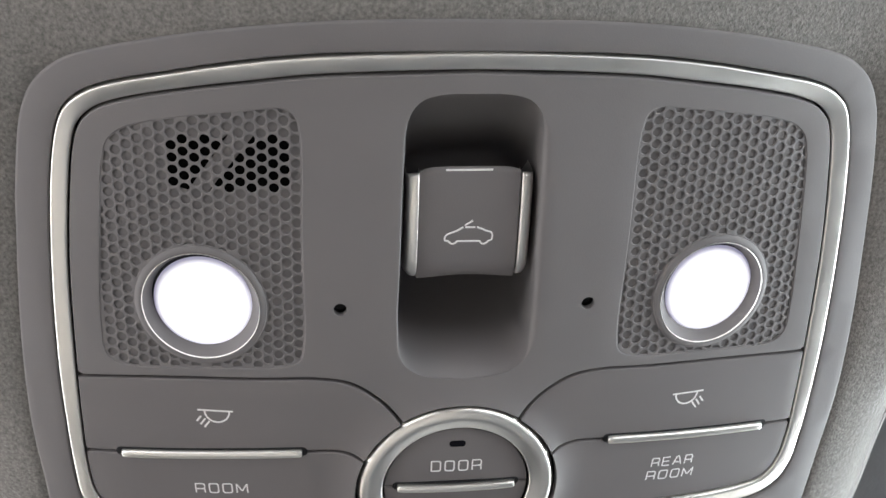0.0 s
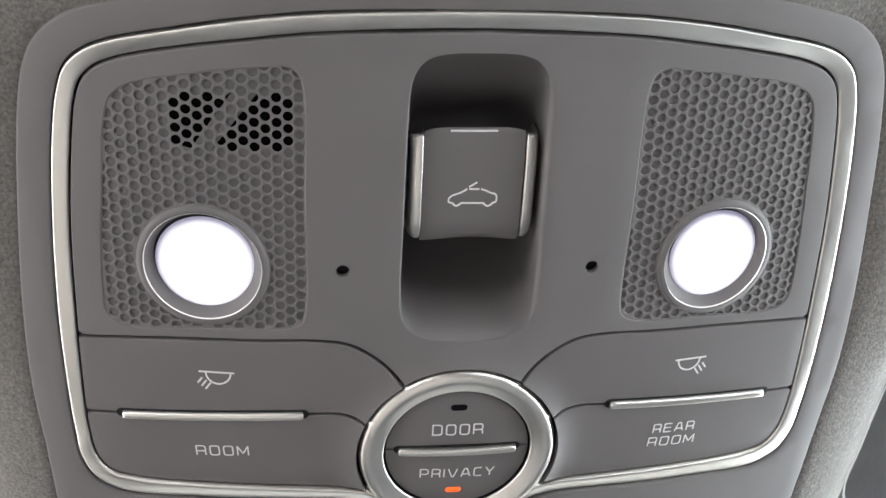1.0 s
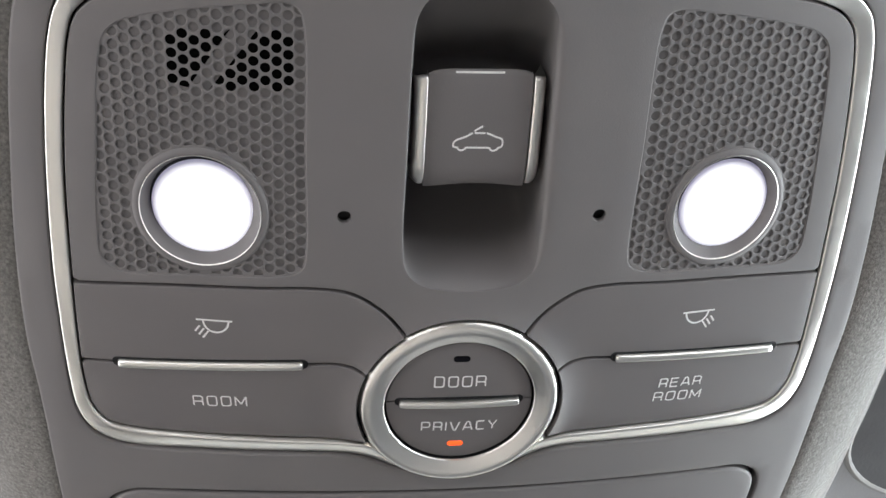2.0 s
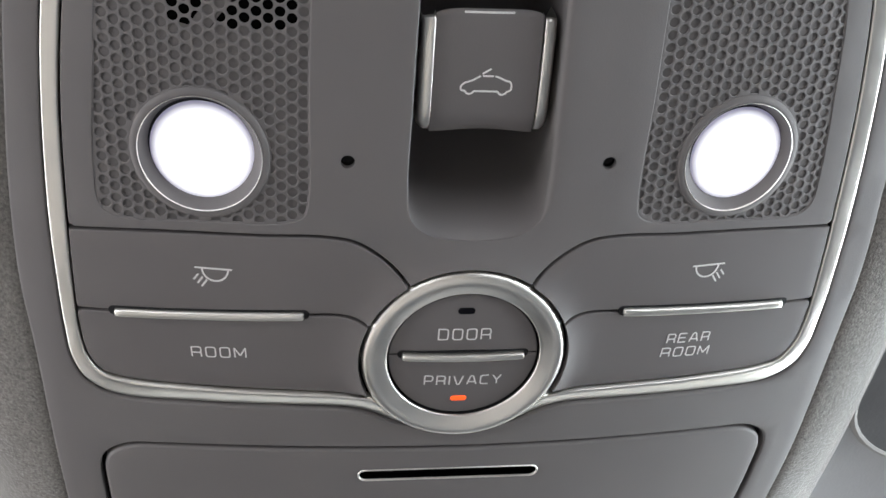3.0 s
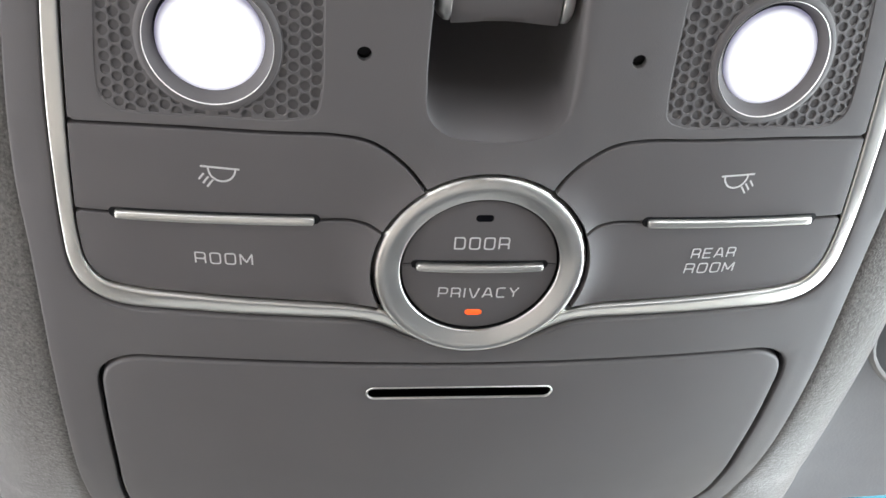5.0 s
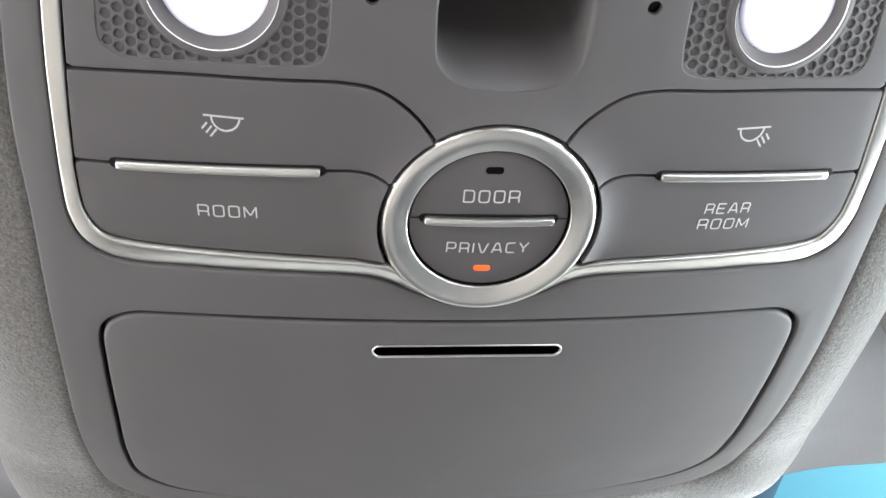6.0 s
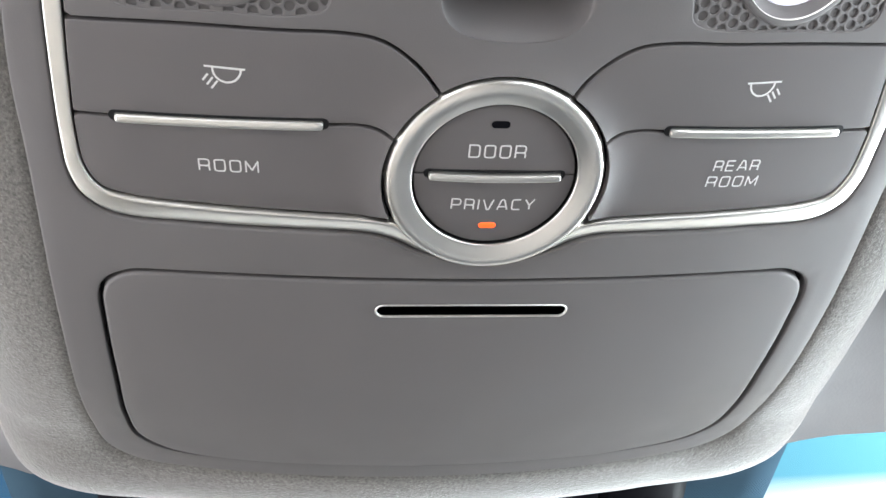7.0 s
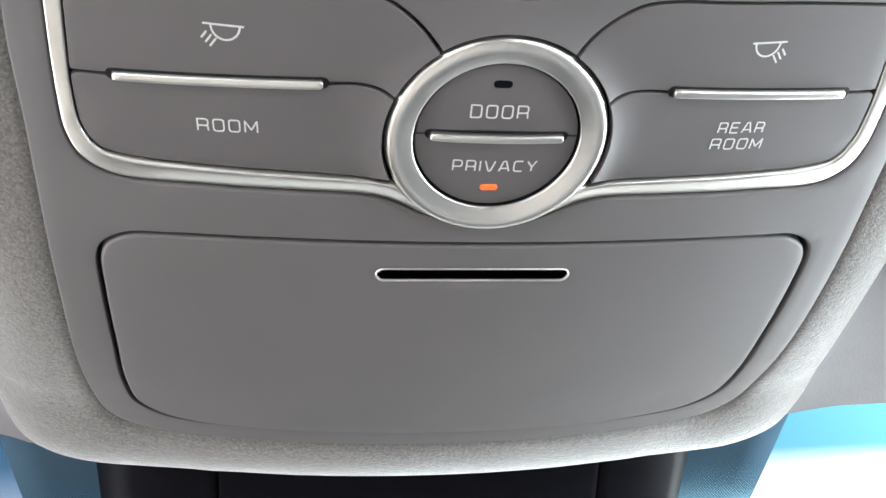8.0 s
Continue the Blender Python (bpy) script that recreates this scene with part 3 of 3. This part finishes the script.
# sunglasses compartment
SLOT = (-0.3, -64.0)
door_loop = inset(wound(DOOR, True), [(1.15 + 0.3 * smooth(70, 90, p.x)) * (1 - 0.97 * front_edge(p)) for p in wound(DOOR, True)])
door = part("compartment_door", plate([door_loop, pill(*SLOT, 48.0, 3.6)], h=-0.03, thick=4, r=[lambda p: 0.95 - 0.92 * front_edge(p), 0.5], segs=4), PLASTIC, console, "closed sunglasses compartment door")
rim_rows = []
for d, h in ((0.45, -0.9), (0.42, -0.05), (0.25, 0.2), (0.05, 0.18), (-0.1, 0.0), (-0.15, -0.3)):
    rim_rows.append([on(p.x, p.y, h) for p in inset(wound(pill(*SLOT, 48.0, 3.6), False), d)])
part("slot_rim", loft(list(reversed(rim_rows)), closed=True, angle=60), CHROME, door, "chrome rim round the finger slot")
part("slot_wall", loft([[on(p.x, p.y, h) for p in inset(wound(pill(*SLOT, 48.0, 3.6), False), d)] for d, h in ((-0.2, -2.6), (-0.13, -0.2))], closed=True), VOID, door, "black wall of the finger slot")
part("slot", plate([pill(*SLOT, 48.2, 3.8)], h=-2.2, thick=1, r=0.1, grid=8), VOID, door, "black finger slot")

# recess and sunroof switch
half = [p for p in RECESS[: len(RECESS) // 2 + 1]]
DEPTH = [(82.2, 0.0), (81.9, 1.0), (80.8, 3.2), (78, 6.6), (72, 11.5), (66, 16.5), (58, 25), (50, 36), (40, 39), (32, 40), (27, 40), (23.5, 38), (20.5, 33), (18, 26.5), (16, 19), (14.2, 11.5), (12.8, 5.8), (11.6, 1.9), (10.9, 0.6), (10.4, 0.0)]
rows = []
for z, depth in spline(DEPTH, 1.5):
    b = next((p.x + (q.x - p.x) * (p.y - z) / max(1e-6, p.y - q.y) for p, q in zip(half, half[1:]) if p.y >= z >= q.y), 0.6)
    b = max(b, 0.6) - 0.04
    bend = 0.5 + 0.3 * smooth(26, 12, z)
    row = []
    for a in np.linspace(0, math.pi, 33):
        cx, sx = math.cos(a), math.sin(a)
        row.append(on(-b * (abs(cx) ** bend) * (1 if cx > 0 else -1), z, -0.12 - recess_lip(Vector((-cx, z))) - depth * sx ** bend))
    rows.append(row)
part("switch_recess", loft(rows, angle=80), PLASTIC, console, "deep recess under the sunroof switch")

FACE = [(48, -17), (56, -10.5), (61.5, -6), (63.4, -4.3), (63.7, -3.7), (63.4, -3.1), (62.6, -2.85), (57, -2.7), (49, -2.6), (41, -2.7), (37.8, -3.3)]
rows = []
for x in np.linspace(-11.8, 11.5, 25):
    bow = 0.9 * (1 - (x / 11.9) ** 2) ** 1.5
    low = [(35.2 + bow, -4.4), (34.8 + bow, -6), (37.0, -10), (42, -16)]
    rows.append([on(x, z - 1.3 * (abs(x) / 11.9) ** 6 * smooth(57, 63.5, z), h - 0.3 * (abs(x) / 11.9) ** 8) for z, h in FACE + low])
switch = part("sunroof_switch", loft(rows, angle=50), BUTTON, console, "grey sunroof switch with chrome sides")
for side in (-1, 1):
    rows = []
    for x, k in ((11.75, -2.0), (11.85, -0.2), (12.0, 0.0), (12.3, 0.06), (12.9, 0.06), (13.4, -0.04), (13.9, -0.32), (14.3, -0.75), (14.6, -1.4), (14.75, -2.6), (14.6, -7)):
        cut_in = 0.55 * max(0.0, x - 13.2)
        rows.append([on(side * x, z - cut_in * smooth(56, 62, z) + cut_in * smooth(40, 36, z), h + k) for z, h in [(54, -12), (60, -6), (61.9, -4.4), (62.1, -3.7), (61.4, -2.9), (57, -2.5), (49, -2.4), (41, -2.6), (37.8, -3.3), (35.7, -4.8), (36.0, -7), (41, -12)]])
    part("side_strip", loft(rows if side > 0 else list(reversed(rows)), angle=60), CHROME, switch, "chrome strip along the switch")
part("marker_line", stroke([[(x, 63.2) for x in np.linspace(-5.9, 4.9, 8)]], 0.42, -3.15, None, 0.2), PRINT, switch, "thin pale line")
hood = rounded([(-5.1, 45.95), (-5.6, 46.0), (-5.7, 46.8), (-5.05, 47.65), (-2.9, 48.4), (-1.4, 49.35)], 0.5, ())
tail = rounded([(1.8, 49.3), (2.85, 48.95), (4.2, 48.27), (5.25, 48.05), (5.6, 47.2), (5.45, 45.98), (4.6, 45.78)], 0.4, ())
under = rounded([(4.7, 45.8), (4.2, 45.25), (3.5, 45.0), (2.9, 45.25), (2.65, 45.78), (-2.75, 45.84), (-3.1, 45.35), (-3.8, 45.1), (-4.4, 45.35), (-4.65, 45.87), (-5.3, 45.96)], 0.3, ())
part("car_symbol", stroke([hood, tail, under, [(-0.95, 49.33), (1.45, 49.28)], [(-1.05, 49.8), (0.8, 50.95)]], 0.38, -2.62, None, 0.12), PRINT, switch, "pale printed symbol of a car with its roof open")


# ---------------------------------------------------------------- headliner, header and cabin
def roof_face(z):
    return 62 - 0.141 * (z + 190)


loop = wound(BEZEL, True)
N = len(loop)
out_n = []
for i in range(N):
    e = loop[(i + 2) % N] - loop[i - 2]
    out_n.append(Vector((e.y, -e.x)).normalized())
POD = mirrored([(0, 130), (90, 120), (132, 80), (133, 0), (133, -60), (133, -100), (134.4, -137), (134.6, -160), (130, -177.5), (116.5, -187.5), (93, -191.4), (50, -191.5), (0, -191)])
POD = [Vector((p.x + 0.7, p.y)) for p in POD]


def reach(p, m):
    """How far the foot of the moulding lies from p along m."""
    best = 200.0
    for a, b in zip(POD, POD[1:] + POD[:1]):
        e = b - a
        k = m.x * e.y - m.y * e.x
        if abs(k) > 1e-9:
            t, u = ((a.x - p.x) * e.y - (a.y - p.y) * e.x) / k, ((a.x - p.x) * m.y - (a.y - p.y) * m.x) / k
            if t > 0 and 0 <= u <= 1:
                best = min(best, t)
    return best


HEADER = lambda x: max(-206, -186.3 - 14 * math.exp((136 - abs(x)) / 20))
SLOPE = 0.37
rows = []
STEPS = [-4, 0] + [i / 14 for i in range(1, 15)] + ["far%d" % k for k in range(9)]
for k in STEPS:
    row = []
    for p, m in zip(loop, out_n):
        g = smooth(75, -20, p.y)
        w = (1 - g) * 150 + g * reach(p, m)
        y0 = surf(p.x, p.y)
        if k == -4:
            d, y = -3.0, y0 + 2.2
        elif k == 0:
            d, y = 0.1, y0 + 0.5
        elif isinstance(k, float):
            a = k * math.pi / 2
            d = 0.1 + w * math.sin(a)
            q = p + m * d
            y = y0 + 0.5 + (roof_face(q.y) - y0) * (1 - math.cos(a)) * 0.86
        else:
            f = int(k[3:])
            d = w + (2, 6, 14, 40, 90, 160, 260, 380, 520)[f]
            q = p + m * d
            zc = max(q.y, HEADER(q.x))
            y1 = roof_face(zc) + 0.5
            y = y1 - (0.12, 0.05, 0.01, 0, 0, 0, 0, 0, 0)[f] * (roof_face(zc) - y0)
        q = p + m * d
        z = max(q.y, HEADER(q.x))
        row.append(Vector((q.x, y, z)) / 1000)
    rows.append(row)
lining = loft(list(reversed(rows)), closed=True, angle=80)
beyond = [f for f in lining.faces if all(v.co.z * 1000 < HEADER(v.co.x * 1000) + 0.01 for v in f.verts)]
bmesh.ops.delete(lining, geom=beyond, context="FACES")
headliner = solid("headliner", lining, FABRIC, CONSOLE, "grey suede headliner moulded round the console", "headliner", "structure")
headliner.data.materials.append(LINING)
for f in headliner.data.polygons:
    x, y, z = f.center
    if z < -0.04 and y > (roof_face(z * 1000) - 6) / 1000:
        f.material_index = 1


def cabin_wall(name, bm, mat, label):
    return solid(name, bm, mat, Matrix(), label, "car interior", "structure")


# windscreen: from behind the header down to the dashboard; its frame: metres along the slope
def pane(x, z, off=0.0):
    """A place on the windscreen (mm in the console's frame); off: towards the cabin."""
    return Vector((x, 70 + SLOPE * (z + 188) - off + 0.00006 * x * x, z)) / 1000


def glass_material():
    m = bpy.data.materials.new("tinted_windscreen_glass")
    m.use_nodes = True
    n, links = m.node_tree.nodes, m.node_tree.links
    n.remove(n["Principled BSDF"])
    clear, gloss, mix = n.new("ShaderNodeBsdfTransparent"), n.new("ShaderNodeBsdfGlossy"), n.new("ShaderNodeMixShader")
    gloss.inputs["Roughness"].default_value = 0.02
    mix.inputs[0].default_value = 0.06
    co, sep, ramp = n.new("ShaderNodeTexCoord"), n.new("ShaderNodeSeparateXYZ"), n.new("ShaderNodeValToRGB")
    links.new(co.outputs["Object"], sep.inputs[0])
    rng = n.new("ShaderNodeMapRange")
    rng.inputs["From Min"].default_value, rng.inputs["From Max"].default_value = -0.243, -0.193
    links.new(sep.outputs["Z"], rng.inputs[0])
    links.new(rng.outputs[0], ramp.inputs[0])
    ramp.color_ramp.elements[0].position, ramp.color_ramp.elements[0].color = 0.08, (0.86, 0.9, 0.88, 1)
    ramp.color_ramp.elements[1].position, ramp.color_ramp.elements[1].color = 0.6, (0.065, 0.21, 0.295, 1)
    links.new(ramp.outputs[0], clear.inputs[0])
    links.new(clear.outputs[0], mix.inputs[1])
    links.new(gloss.outputs[0], mix.inputs[2])
    links.new(mix.outputs[0], n["Material Output"].inputs[0])
    return m


def frit_material():
    """Black ceramic print with rows of small clear dots."""
    m = bpy.data.materials.new("dotted_black_glass_print")
    m.use_nodes = True
    n, links = m.node_tree.nodes, m.node_tree.links
    b = n["Principled BSDF"]
    b.inputs["Base Color"].default_value, b.inputs["Roughness"].default_value = (0.062, 0.108, 0.15, 1), 0.5
    b.inputs["Specular IOR Level"].default_value = 0.0
    co, rot, mul, frac, cen, dist, less = (n.new("ShaderNode" + k) for k in ("TexCoord", "Mapping", "VectorMath", "VectorMath", "VectorMath", "VectorMath", "Math"))
    rot.inputs["Rotation"].default_value = (0, radians(45), 0)
    mul.operation, frac.operation, cen.operation, dist.operation, less.operation = "MULTIPLY", "FRACTION", "SUBTRACT", "LENGTH", "LESS_THAN"
    mul.inputs[1].default_value, cen.inputs[1].default_value = (1200, 0, 1200), (0.5, 0, 0.5)
    links.new(co.outputs["Object"], rot.inputs[0])
    links.new(rot.outputs[0], mul.inputs[0])
    links.new(mul.outputs[0], frac.inputs[0])
    links.new(frac.outputs[0], cen.inputs[0])
    links.new(cen.outputs[0], dist.inputs[0])
    links.new(dist.outputs["Value"], less.inputs[0])
    sep, size = n.new("ShaderNodeSeparateXYZ"), n.new("ShaderNodeMapRange")
    links.new(co.outputs["Object"], sep.inputs[0])
    links.new(sep.outputs["Z"], size.inputs[0])
    size.inputs["From Min"].default_value, size.inputs["From Max"].default_value = -0.234, -0.206
    size.inputs["To Min"].default_value, size.inputs["To Max"].default_value = 0.5, 0.0
    links.new(size.outputs[0], less.inputs[1])
    clear, mix = n.new("ShaderNodeBsdfTransparent"), n.new("ShaderNodeMixShader")
    clear.inputs[0].default_value = (0.44, 0.6, 0.68, 1)
    links.new(less.outputs[0], mix.inputs[0])
    links.new(b.outputs[0], mix.inputs[1])
    links.new(clear.outputs[0], mix.inputs[2])
    links.new(mix.outputs[0], n["Material Output"].inputs[0])
    return m


GLASS, FRIT = glass_material(), frit_material()
zs = [-170, -188, -200, -215, -235, -270, -330, -420, -560, -760, -960]
windscreen = solid("windscreen", loft([[pane(x, z) for x in np.linspace(-740, 740, 31)] for z in zs] + [[pane(x, -960, -5) for x in np.linspace(-740, 740, 31)]]), GLASS, CONSOLE,
                   "windscreen glass with a teal shade band along its top", "windscreen", "structure")
windscreen.visible_shadow = False
edge = [(-172, 156), (-197, 149.5), (-232, 140), (-270, 125), (-300, 100), (-312, 60)]
frit = loft([[pane(w * k + 3 - 3 * k, z, 1.0) for k in np.linspace(-1, 1, 25)] for z, w in edge])
bmesh.ops.solidify(frit, geom=frit.faces[:], thickness=0.0002)
part("glass_print", frit, FRIT, windscreen, "black dotted print behind the mirror mount")

# cover of the mirror mount under the windscreen
mount = thing("mirror_mount_cover", CONSOLE, "black plastic cover of the mirror mount under the windscreen", "mirror mount")
COVER = [(-186, 111, 66.5, 30), (-200, 110.8, 66.5, 31), (-225, 109, 66.5, 33), (-255, 105, 64, 34), (-285, 93, 57, 31), (-305, 70, 42, 18)]
for name, label in (("middle_panel", ""), ("side_panel", "black side panel"), ("side_panel", "black side panel")):
    rows = []
    for z, foot, crown, proud in COVER:
        if name == "middle_panel":
            line = [(-crown, proud - 3), (-crown + 0.6, proud - 1), (-crown + 3, proud), (-crown / 2, proud + 1.5), (0, proud + 2), (crown / 2, proud + 1.5), (crown - 3, proud), (crown - 0.6, proud - 1), (crown, proud - 3)]
        else:
            line = [(crown - 1.5, proud - 4), (crown + 0.1, proud - 2.2), (crown + 0.9, proud - 1.3), (crown + 4, proud - 1.5), (foot - 16, proud * 0.82), (foot - 8, proud * 0.56), (foot - 3, proud * 0.25), (foot, 1)]
            if label and any(o.name.startswith("side_panel") for o in mount.children):
                line = [(-a, b) for a, b in reversed(line)]
        rows.append([pane(a, z, b) for a, b in line])
    part(name, loft(list(reversed(rows)), angle=50), MOUNT, mount, label)

# passenger's sun visor, folded up under the roof
VISOR = spline([(136, -12), (136, -68), (137, -83), (140.5, -93), (148, -102.5), (157.5, -109.5), (176, -116), (300, -124), (440, -126), (470, -120), (472, -60), (468, -8), (440, 4), (300, 8), (170, 6), (147, 0)], 6, closed=True)
visor = thing("sun_visor", CONSOLE, "grey sun visor folded up against the headliner", "sun visor")
part("panel", plate([VISOR], h=0, thick=6, r=1.5, grid=30, segs=5, face=lambda x, z: roof_face(z) - 8), VISOR_CLOTH, visor)
rim = inset(wound(VISOR, True), 0.9)
rim = [(p, (rim[(i + 1) % len(rim)] - rim[i - 1]).normalized()) for i, p in enumerate(rim)]
part("piping", loft([[Vector((p.x + e.y * 1.4 * math.cos(a), roof_face(p.y) - 7.4 - 1.4 * math.sin(a), p.y - e.x * 1.4 * math.cos(a))) / 1000 for a in np.linspace(0, 2 * math.pi, 9)[:-1]] for p, e in rim],
                    closed_rows=True, closed=True), TRIM_PALE, visor, "pale piping round the visor")

cabin_wall("roof", box(-0.86, 0.86, -2.14, 0.09, 1.435, 1.45), TRIM_PALE, "outer roof panel over the headliner")
cabin_wall("roof_rear", box(-0.84, 0.84, -2.1, -0.72, 1.385, 1.42), TRIM_PALE, "pale roof lining over the rear seats")
for name, x0, x1 in (("roof_rail_left", -0.84, -0.62), ("roof_rail_right", 0.62, 0.84)):
    cabin_wall(name, box(x0, x1, -0.74, 0.14, 1.40, 1.43), TRIM_PALE, "pale lining along the edge of the roof")
# unseen floor that serves as a pale reflector below the console
cabin_wall("floor", box(-0.85, 0.85, -2.1, 1.3, 0.28, 0.32), BOUNCE_FLOOR, "unseen cabin floor, pale to bounce light up as bright seats would")
cabin_wall("wall_left", box(-0.84, -0.80, -2.1, 1.3, 0.3, 0.92), TRIM_PALE, "pale door panels below the side windows")
cabin_wall("wall_right", box(0.80, 0.84, -2.1, 1.3, 0.3, 0.92), TRIM_PALE, "pale door panels below the side windows")
# unseen full-height wall added to keep light from the rear out
cabin_wall("rear_light_block", box(-0.85, 0.85, -2.14, -2.1, 0.3, 1.42), TRIM_GREY, "unseen grey wall blocking rear light in place of tinted glass")
cabin_wall("dashboard", box(-0.80, 0.80, 0.80, 1.3, 0.3, 0.90, 0.05), DASH, "dark dashboard below the windscreen")
# unseen ground, made pale to brighten the chrome's reflections and the bounce light
ground = bmesh.new()
bmesh.ops.create_grid(ground, x_segments=8, y_segments=8, size=400)
solid("ground", ground, material("pale_bounce_ground", (0.5, 0.485, 0.46), 0.9, vary=0.2, vary_scale=0.4), Matrix(), "unseen pale ground outside the car that bounces light into it", "ground", "structure")
